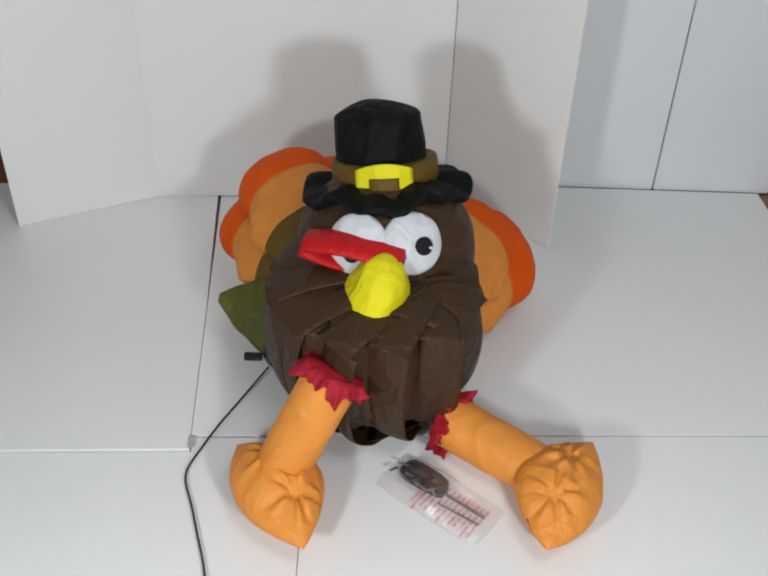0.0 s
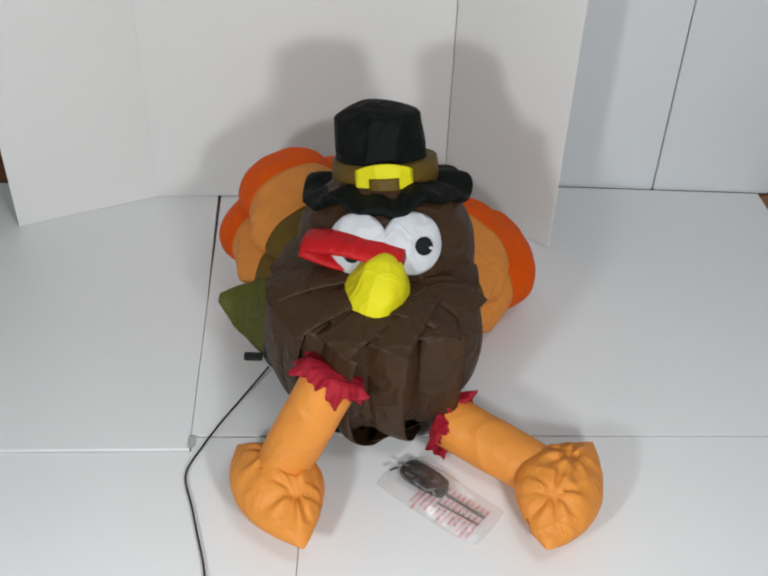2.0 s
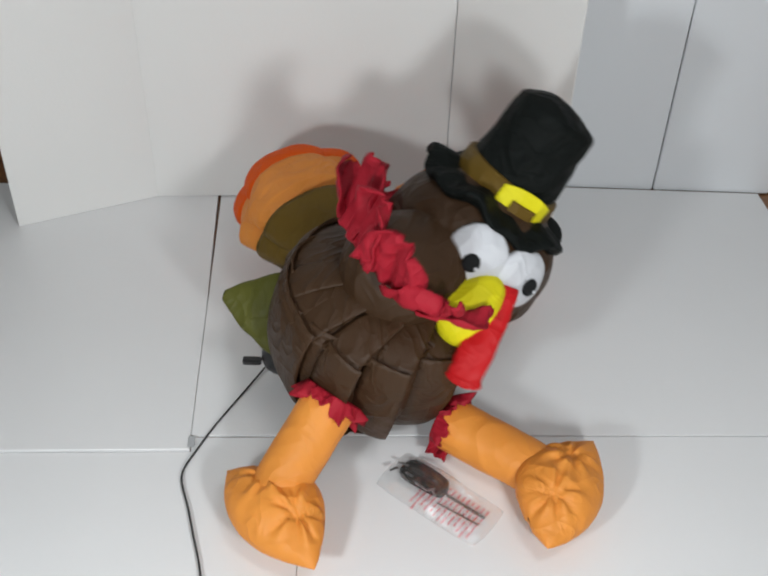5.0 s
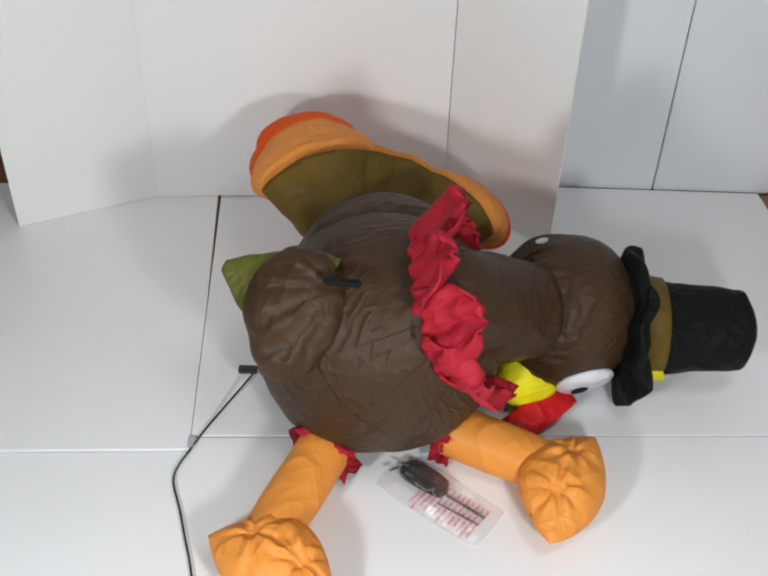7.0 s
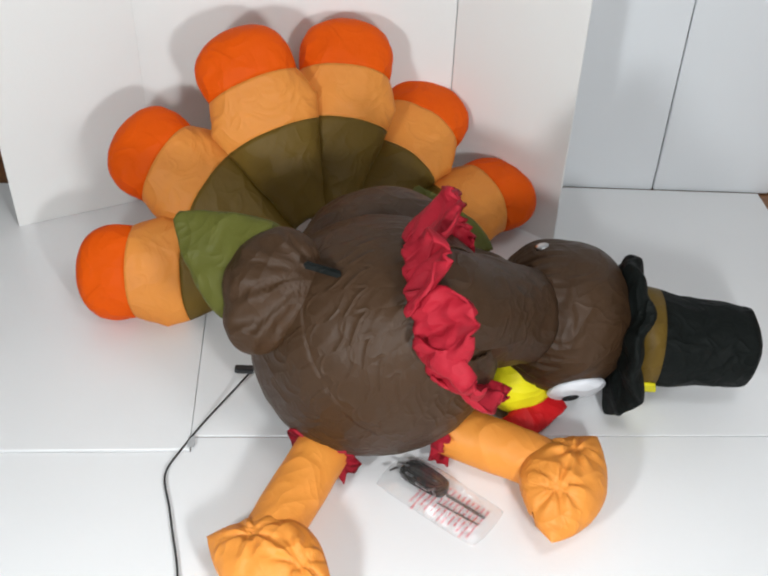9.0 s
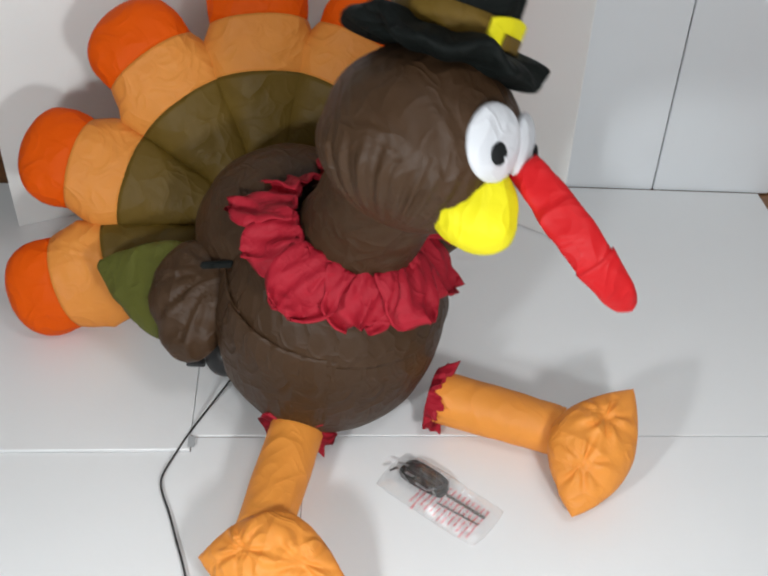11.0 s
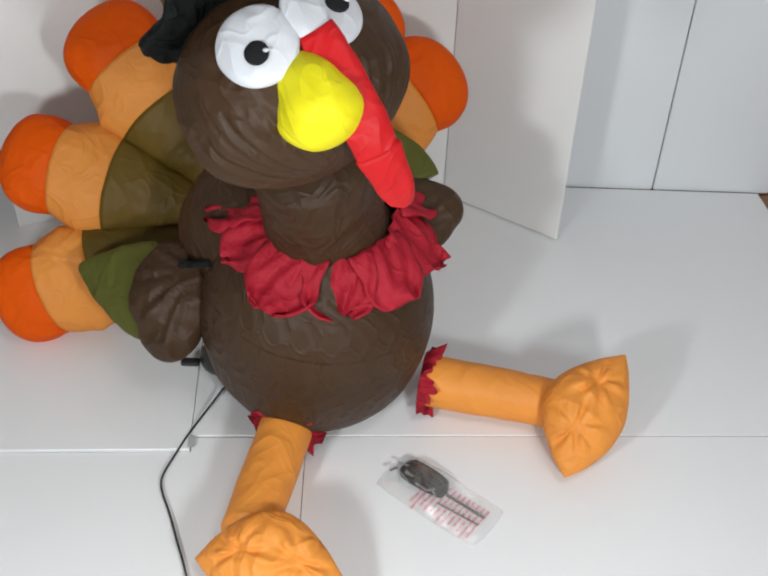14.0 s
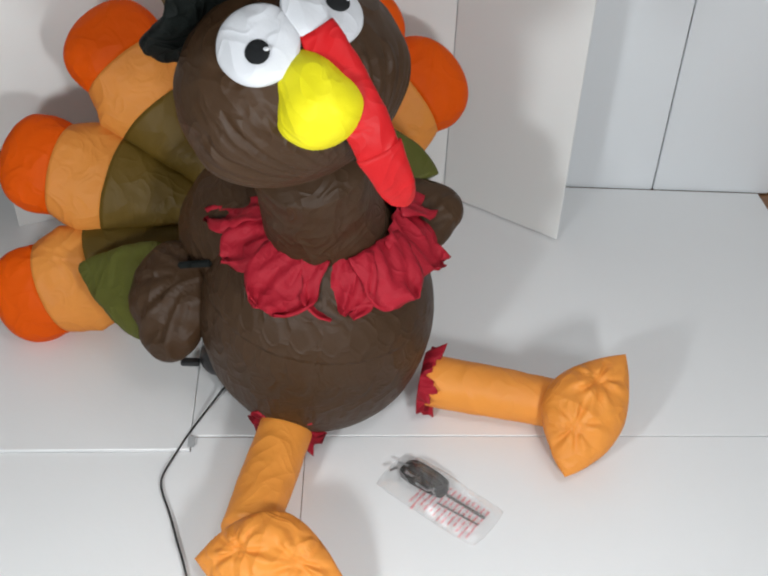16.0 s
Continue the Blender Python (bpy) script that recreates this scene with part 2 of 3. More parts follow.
# ---- the turkey ----
ROOT_AT = Vector((0.0, 1.5, 0.0))
turkey = thing("inflatable_turkey", ROOT_AT, "brown nylon inflatable turkey in a black hat, slowly filling with air", "inflatable decoration")
N_GORE = 24
PROFILE = [(-0.2175, 0.0261), (-0.2140, 0.0740), (-0.2001, 0.1175), (-0.1653, 0.1618), (-0.1131, 0.1905), (-0.0522, 0.2044), (0.0000, 0.2062), (0.0522, 0.1992), (0.1044, 0.1792), (0.1566, 0.1444), (0.1914, 0.1131), (0.2175, 0.0827)]
SPLIT = 0.06


def radius(z):
    for (z0, r0), (z1, r1) in zip(PROFILE, PROFILE[1:]):
        if z <= z1:
            f = (z - z0) / (z1 - z0)
            return r0 + (r1 - r0) * f
    return PROFILE[-1][1]


def smooth_radius(z):
    return sum(radius(min(0.2175, max(-0.2175, z + d))) for d in (-0.02, -0.01, 0, 0.01, 0.02)) / 5 if z > -0.19 else radius(z)


def gore(name, k, zs, origin, lift):
    """One sewn panel of the body; its outside looks along -y. Neighbours meet along the seams when the body is full."""
    grid, turn = [], Matrix.Rotation(2 * math.pi * k / N_GORE, 3, "Z")
    for z in zs:
        row = []
        for j in range(17):
            f = (j / 8 - 1) * 1.5
            a = f * math.pi / N_GORE
            sewn = 0.0028 if (k + (f > 0)) % 6 == 0 else 0.0004
            r = smooth_radius(z) + lift - sewn * math.exp(-((abs(f) - 1) / 0.07) ** 2) * (1 + 0.5 * math.sin(z * 260 + k)) - 0.006 * max(0.0, abs(f) - 1.06)
            p = Vector((r * math.sin(a), -r * math.cos(a), z))
            out = Vector((p.x, p.y, 0)).normalized()
            row.append(p + out * crumple(turn @ p, 4, 0.0024) - origin)
        grid.append(row)
    return sheet(name, grid, 0.002, BROWN, turkey)


def build_body():
    zl = [-0.2175, -0.2165, -0.215, -0.211, -0.206] + [-0.2 + 0.0092 * k for k in range(30)]
    zu = [SPLIT - 0.004 + 0.0063 * k for k in range(26)]
    low = [gore("lower_body_panel", k, zl, Vector((0, -0.18, -0.2175)), 0.0) for k in range(N_GORE)]
    up = [gore("upper_body_panel", k, zu, Vector((0, -0.18, SPLIT)), 0.0002) for k in range(N_GORE)]
    return low, up


def build_head():
    def shape(p):
        a = math.atan2(p.y, p.x)
        seam = math.exp(-((p.z + 0.05) / 0.022) ** 2)
        pucker = math.exp(-((p.z + 0.085) / 0.045) ** 2) * (math.sin(34 * a + 2 * math.sin(5 * a)) + 0.6 * math.sin(57 * a + 1))
        f = 1 + 0.06 * max(0, -p.z / 0.13) + 0.016 * seam + 0.032 * pucker
        return Vector((p.x * f, p.y * f, p.z))
    head = blob("head", (0.160, 0.142, 0.135), BROWN, turkey, "", 3, 0.0030, 200, 90, shape)

    def on(x, z, push):
        y = -0.142 * math.sqrt(max(0.05, 1 - (x / 0.16) ** 2 - (z / 0.135) ** 2))
        n = Vector((x / 0.0256, y / 0.02016, z / 0.0182)).normalized()
        return Vector((x, y, z)) + n * push, n
    for x, z, px, pz in ((-0.0465, 0.031, -0.004, -0.008), (0.0465, 0.033, 0.016, 0.002)):
        o, n = on(x, z, -0.003)
        e = blob("eye", (0.0525, 0.017, 0.0535), WHITE, head, "round white nylon eye", 5, 0.0022, 48, 24)
        e.matrix_basis = aim(o, n, (0, 0, 1))
        q = blob("pupil", (0.0155, 0.004, 0.0158), PUPIL, head, "small black pupil", 6, 0.0, 24, 12)
        q.matrix_basis = aim(o, n, (0, 0, 1)) @ pose(px, -0.0165, pz - 0.007)
        g = blob("glint", (0.0042, 0.0015, 0.0026), WHITE, head, "small white notch in the pupil", 6, 0.0, 14, 8)
        g.matrix_basis = aim(o, n, (0, 0, 1)) @ pose(px + 0.0115, -0.0193, pz - 0.011, 0, 30, 0)

    def beak_shape(p):
        t = max(0.0, -p.y / 0.075)
        wide = 1 + 0.16 * math.tanh(-p.z / 0.03)
        return Vector((p.x * (1 - 0.12 * t) * wide, p.y * 0.92, p.z * (1 - 0.08 * t) - 0.016 * t))
    b = blob("beak", (0.056, 0.077, 0.065), YELLOW, head, "bright yellow nylon beak", 8, 0.0042, 72, 44, beak_shape)
    # shiny metal disc, added at the back of the head to imitate a glint
    d = blob("glint_disc", (0.014, 0.007, 0.014), METAL, head, "small shiny disc standing in for a glint", 2, 0.002, 20, 10)
    d.matrix_basis = aim((-0.07, 0.118, -0.055), (-0.45, 0.85, -0.35), (0, 0, 1))
    return head, b


def build_hat():
    hat = blob("hat", (0.151, 0.151, 0.027), BLACK, turkey, "black nylon pilgrim hat", 11, 0.006, 110, 30,
               lambda p: Vector((p.x, p.y, p.z + (0.014 * math.sin(5 * math.atan2(p.y, p.x)) + 0.008 * math.sin(11 * math.atan2(p.y, p.x) + 1)) * (Vector((p.x, p.y)).length / 0.165) ** 2)))
    rings = []
    for k in range(26):
        f = k / 25
        r = 0.091 - 0.015 * f
        z = 0.01 + 0.212 * f
        rings.append([Vector((r * math.cos(a), r * math.sin(a), z)) for a in [2 * math.pi * j / 48 for j in range(48)]])
    edge = rings[-1]
    for f, rise in ((0.96, 0.006), (0.8, 0.012), (0.55, 0.020), (0.3, 0.026), (0.1, 0.029)):
        rings.append([Vector((p.x * f - 0.02 * (1 - f), p.y * f, p.z + rise)) for p in edge])
    crown = tube_surface("crown", rings, BLACK, hat, "tall black crown", 13, 0.005)
    band = [[Vector((r * math.cos(a), r * math.sin(a), z)) for a in [2 * math.pi * j / 48 for j in range(48)]]
            for r, z in ((0.088, 0.016), (0.0952, 0.019), (0.0948, 0.038), (0.0925, 0.056), (0.086, 0.058))]
    tube_surface("hat_band", band, OLIVE, hat, "olive green hat band", 14, 0.0012)
    grid = []
    for i in range(14):
        row = []
        for j in range(14):
            a = -math.pi / 2 + (j / 13 - 0.5) * 1.05
            row.append(Vector((0.0995 * math.cos(a), 0.0995 * math.sin(a), 0.020 + 0.045 * i / 13 - 0.012 * (j / 6.5 - 1) ** 2 * (i / 13))))
        grid.append(row[::-1])
    sheet("buckle", grid, 0.004, YELLOW, hat, "yellow buckle patch", 15, 0.002)
    inner = [[Vector((0.1027 * math.cos(a), 0.1027 * math.sin(a), 0.018 + 0.022 * i / 5)) for a in [-math.pi / 2 - (j / 9 - 0.5) * 0.5 for j in range(10)]] for i in range(6)]
    sheet("buckle_window", inner, 0.002, OLIVE, hat, "olive patch inside the buckle")
    return hat, crown


def build_snood():
    """A flat tube that hangs along -z, in two pieces that hinge on one another."""
    def ring(z):
        f = z / 0.26
        w = 0.0245 + 0.0055 * math.sin(3.0 * f) if f < 0.82 else 0.0275 * math.sqrt(max(0.015, 1 - ((f - 0.82) / 0.18) ** 2))
        c = Vector((0.0, -0.05 * math.sin(math.pi * f * 0.9), -z))
        return [c + Vector((w * math.cos(a), 0.42 * w * math.sin(a), 0)) for a in [2 * math.pi * j / 32 for j in range(32)]]
    top = tube_surface("snood", [ring(0.165 * k / 22) for k in range(23)], RED, turkey, "long red nylon snood", 17, 0.005)
    end = tube_surface("snood_end", [ring(0.158 + 0.102 * math.sin(math.pi / 2 * k / 18)) for k in range(19)], RED, top, "", 18, 0.005)
    return top, end


def build_neck():
    rings = []
    for k in range(12):
        a = math.pi / 2 * (0.04 + 0.94 * k / 12)
        rings.append([Vector((0.104 * math.sin(a) * math.cos(b), 0.104 * math.sin(a) * math.sin(b), -0.104 * math.cos(a))) for b in [2 * math.pi * j / 48 for j in range(48)]])
    for k in range(28):
        f = k / 27
        r = 0.104 - 0.016 * f
        rings.append([Vector((r * math.cos(a), r * math.sin(a), 0.22 * f)) for a in [2 * math.pi * j / 48 for j in range(48)]])
    return tube_surface("neck", rings, BROWN, turkey, "", 19, 0.004)


def build_back():
    return blob("back_lobe", (0.168, 0.16, 0.155), BROWN, turkey, "", 21, 0.005, 100, 60)


def build_petals():
    out = []
    for k in range(10):
        size = 0.9 + 0.22 * ((k * 7) % 5) / 4
        grid = []
        for i in range(18):
            f = i / 17
            w = 0.056 + 0.006 * f if f < 0.55 else 0.0593 * math.sqrt(max(0.05, 1 - ((f - 0.55) / 0.47) ** 2))
            row = []
            for j in range(17):
                s = j / 8 - 1
                row.append(Vector((w * s, -0.011 * math.sin(3 * s + k) * f - 0.010 * math.cos(6 * s + 2 * k) * f - 0.004 * math.sin(11 * s + 9 * f + k), -0.108 * f * size)))
            grid.append(row)
        out.append(sheet("collar_petal", grid, 0.004, CRIMSON, turkey, "crimson ruffled collar petal", 60 + k, 0.008))
    return out


def build_feather(k):
    """A puffy tail feather along z: olive root, light orange middle, orange tip."""
    root = 0.10
    ends = (0.10, 0.285, 0.390, 0.50)

    def section(z):
        w = 0.345 * z if z < 0.33 else 0.1139 - 0.0209 * min(1, (z - 0.33) / 0.06)
        t = 0.020 + 0.040 * min(1, z / 0.4)
        if z > 0.39:
            u = min(1.0, (z - 0.39) / 0.11)
            w = 0.093 * (1 + 0.25 * u) * (1 - u ** 2.4) ** (1 / 2.2)
            t *= (1 - u ** 2.4) ** (1 / 2.2)
        return w, t
    obs = []
    for name, mat, a, b, n, label in (("tail_feather", OLIVE, ends[0], ends[1], 20, "puffy tail feather with olive, peach and orange bands"),
                                      ("feather_middle", PEACH, ends[1], ends[2], 16, "light orange middle of the feather"), ("feather_tip", ORANGE, ends[2], ends[3], 22, "bright orange feather tip")):
        rings = []
        for i in range(n + 1):
            z = a + (b - a) * i / n
            if name == "feather_tip":
                z = a + (b - a) * math.sin(math.pi / 2 * i / n)
            w, t = section(z)
            bow = 0.013 * (1 if name != "feather_tip" else (1 - i / n))
            ring = []
            for j in range(36):
                g = 2 * math.pi * j / 36
                c, q = math.cos(g), math.sin(g)
                ring.append(Vector((w * math.copysign(abs(c) ** 0.85, c), t * q, z + bow * (1 - c * c) - 0.5 * bow)))
            rings.append(ring)
        obs.append(tube_surface(name, rings, mat, turkey if not obs else obs[0], label, 20 + k, 0.0045))
    return obs


def build_wing(side):
    def shape(p):
        t = p.z / 0.11
        fan = math.atan2(p.z - 0.06, p.x - (0.06 if side == 0 else -0.06))
        folds = 0.07 * math.sin(16 * fan) + 0.05 * math.sin(27 * fan + 1)
        return Vector((p.x * (1 - 0.25 * max(0, -t)), p.y * (1 + folds), p.z * (1 + 0.08 * (p.x / 0.08) ** 2)))
    w = blob("wing", (0.08, 0.05, 0.108), BROWN, turkey, "brown nylon wing with an olive tip", 33 + side, 0.006, 72, 48, shape)
    rings = []
    for i in range(22):
        f = i / 21
        wd = 0.088 * math.sin(math.pi * (0.5 + 0.48 * f)) + 0.004
        rings.append([Vector((wd * math.cos(g), (0.024 * (1 - f) + 0.006) * math.sin(g), 0.0 - 0.165 * f)) for g in [2 * math.pi * j / 28 for j in range(28)]])
    t = tube_surface("wing_tip", rings, MOSS, w, "olive green wing tip", 35 + side, 0.005)
    turn = 1 if side == 0 else -1
    strap = box("tether_strap", (-0.03, -0.006, -0.006), (0.03, 0.006, 0.006), BLACK, w, "black tether strap", 0.003, pose(0.07 * turn, -0.052, 0.068, 10, -8, 10))
    return w, t


def build_leg(side):
    rings = []
    for k in range(26):
        f = k / 25
        r = 0.048 - 0.002 * f
        rings.append([Vector((r * math.cos(a), r * math.sin(a), 0.006 - 0.236 * f)) for a in [2 * math.pi * j / 36 for j in range(36)]])
    leg = tube_surface("leg", rings, LEG, turkey, "orange nylon leg", 50 + side, 0.0016)
    ruff = []
    for k in range(9):
        f = k / 8
        ring = []
        for j in range(110):
            a = 2 * math.pi * j / 110
            r = 0.0505 + 0.012 * f + (0.006 * f) * (math.sin(7 * a + side) + 0.9 * math.sin(13 * a) + 0.6 * math.sin(23 * a + 1))
            ring.append(Vector((r * math.cos(a), r * math.sin(a), 0.010 - 0.022 * f + 0.008 * f * math.sin(4 * a + 2) + 0.007 * f * math.sin(9 * a) + 0.005 * f * math.sin(19 * a))))
        ruff.append(ring)
    tube_surface("leg_ruffle", ruff, CRIMSON, leg, "crimson ruffled leg cuff", 54 + side, 0.003)
    return leg


def build_foot(side):
    """A puffy pad, long across x, pointed at both ends, pinched at two tufts with creases round them."""
    def shape(p):
        t = min(1.0, abs(p.x) / 0.124)
        lean = (1 - t ** (1.7 if p.x > 0 else 2.3)) / math.sqrt(1.02 - t * t)
        q = Vector((p.x * 1.01, p.y * lean, p.z * 1.08 * lean - 0.022 * t * t))
        for n, cx in enumerate((-0.052, 0.046)):
            dx, dz = q.x - cx, q.z - 0.006
            d, a = math.hypot(dx, dz), math.atan2(dz, dx)
            rays = math.sin(7 * a + n + side) + 0.6 * math.sin(12 * a + 2 * n)
            q.y += (-1 if q.y > 0 else 1) * (0.012 * math.exp(-(d / 0.015) ** 2) + 0.0042 * rays * math.exp(-((d - 0.026) / 0.024) ** 2))
        return q
    return blob("foot", (0.124, 0.052, 0.07), FOOT, turkey, "orange nylon foot", 57 + side, 0.004, 120, 84, shape)


def build_cord():
    pts = [(0.0, 0.0, 0.03), (-0.035, -0.05, 0.012), (-0.082, -0.13, 0.004), (-0.104, -0.19, 0.003), (-0.124, -0.235, 0.003), (-0.116, -0.27, 0.003), (-0.098, -0.31, 0.004), (-0.078, -0.38, 0.004), (-0.04, -0.48, 0.004), (-0.02, -0.75, 0.004), (0.0, -1.2, 0.004)]
    cu = bpy.data.curves.new("power_cord", "CURVE")
    cu.dimensions, cu.bevel_depth, cu.bevel_resolution, cu.resolution_u = "3D", 0.0019, 3, 12
    sp = cu.splines.new("NURBS")
    sp.points.add(len(pts) - 1)
    for p, c in zip(sp.points, pts):
        p.co = (*c, 1)
    sp.use_endpoint_u, sp.order_u = True, 4
    tmp = bpy.data.objects.new("tmp", cu)
    scene.collection.objects.link(tmp)
    me = bpy.data.meshes.new_from_object(tmp.evaluated_get(bpy.context.evaluated_depsgraph_get()))
    bpy.data.objects.remove(tmp)
    me.materials.clear()
    me.materials.append(PLASTIC)
    me.name = "power_cord"
    ob = new("power_cord", me)
    ob.parent = turkey
    ob["label"] = "thin black power cord"
    return ob


def build_blower():
    b = blob("blower", (0.042, 0.036, 0.04), PLASTIC, turkey, "black plastic fan housing", 70, 0.002, 32, 20)
    box("cord_clip", (-0.075, -0.02, -0.012), (-0.04, -0.005, 0.0), PLASTIC, b, "", 0.002)
    return b


# ---- the bag ----
def parts_bag():
    bag = thing("parts_bag", (0.107, 1.145, -0.001), "clear plastic bag with black and red spare parts", "plastic bag")
    bag.rotation_euler = (0, 0, radians(-37.5))
    g = []
    for i in range(25):
        row = []
        for j in range(45):
            u, v = 2 * j / 44 - 1, 2 * i / 24 - 1
            x = 0.108 * u * (1 - 0.05 * v * v) + 0.002 * noise.noise(Vector((3 * v, 2, u)))
            y = 0.049 * v * (1 - 0.06 * u ** 4) + 0.002 * noise.noise(Vector((4 * u, 7, v)))
            e = min(1, (1 - u ** 4) * (1 - v ** 4) * 1.4)
            crease = abs(noise.noise(Vector((x * 45, y * 45, 1)))) * 0.006 + abs(noise.noise(Vector((x * 110, y * 110, 4)))) * 0.002
            row.append(Vector((x, y, 0.0025 + e * ((0.020 if u < 0 else 0.020 - 0.013 * min(1, u * 2.2)) + crease))))
        g.append(row)
    film_ob = sheet("film", g, 0.0006, CLEAR, bag, "crinkled clear film")
    film_ob.visible_shadow = False
    # a rope wound into a flat oblong bundle: stacked racetrack loops round a core
    rope_verts, rope_faces, rr = [], [], random.Random(8)
    for loop in range(9):
        half, wide, z0 = 0.030 + rr.uniform(-0.004, 0.004), 0.004 + 0.0021 * loop, 0.006 + 0.005 * (loop % 3)
        start = len(rope_verts)
        for k in range(40):
            a = 2 * math.pi * k / 40
            c = Vector((half * math.tanh(2.2 * math.cos(a)) + wide * 0.6 * math.cos(a), wide * math.sin(a), z0 + 0.0015 * math.sin(3 * a + loop)))
            out = Vector((math.cos(a), math.sin(a), 0))
            for q in range(6):
                g = 2 * math.pi * q / 6
                rope_verts.append(c + out * (0.0034 * math.cos(g)) + Vector((0, 0, 0.0034 * math.sin(g))))
        for k in range(40):
            for q in range(6):
                n0, n1, q1 = start + 6 * k, start + 6 * ((k + 1) % 40), (q + 1) % 6
                rope_faces.append((n0 + q, n1 + q, n1 + q1, n0 + q1))
    u = mesh_object("cord_bundle", rope_verts, rope_faces, BLACK, bag, "black rope bundle")
    u.matrix_basis = pose(-0.040, 0.010, 0.0, 0, 0, 3)
    rng = random.Random(5)
    for k in range(13):
        y = 0.030
        while y > -0.036:
            n = rng.uniform(0.006, 0.016)
            box("print_bar", (-0.0017, -n, 0), (0.0017, 0, 0.0004), PRINT, bag, "pale red printed bar", 0, pose(-0.034 + 0.0098 * k, y, 0.0032, 0, 0, rng.uniform(-3, 6)))
            y -= n + rng.uniform(0.0012, 0.004)
    for y, w, r in ((0.010, 0.0023, 1), (-0.014, 0.0010, 5)):
        box("stake", (0.0, -w, 0), (0.082, w, 0.004), STEEL, bag, "thin dark metal stake", 0.0008, pose(0.005, y, 0.0045, 0, 0, r))
    for x, y, a, n in ((-0.083, 0.006, 25, 0.010), (-0.062, -0.006, 10, 0.008), (-0.066, -0.016, -15, 0.012), (-0.090, -0.014, 70, 0.008), (-0.012, -0.008, 60, 0.007), (-0.004, -0.012, -30, 0.006), (-0.030, -0.014, 5, 0.012)):
        box("stake_hook", (-n, -0.002, 0), (n, 0.002, 0.003), METAL, bag, "bright metal hook", 0.0008, pose(x, y, 0.0205, 0, 8, a))


room()
floor_boards()
side_panel = display_board()
low_gores, up_gores = build_body()
(head, beak), (hat, crown), (snood, snood_end), neck = build_head(), build_hat(), build_snood(), build_neck()
back_lobe, petals = build_back(), build_petals()
feathers = [build_feather(k) for k in range(6)]
wings = [build_wing(k) for k in range(2)]
legs = [build_leg(k) for k in range(2)]
feet = [build_foot(k) for k in range(2)]
cord, blower = build_cord(), build_blower()
parts_bag()


# ---- how it all moves ----
BASE = Matrix.Translation(-ROOT_AT)


def key(ob, rows):
    """Rows of seconds and a pose in the room."""
    walk(ob, [(t, BASE @ m) for t, m in rows])


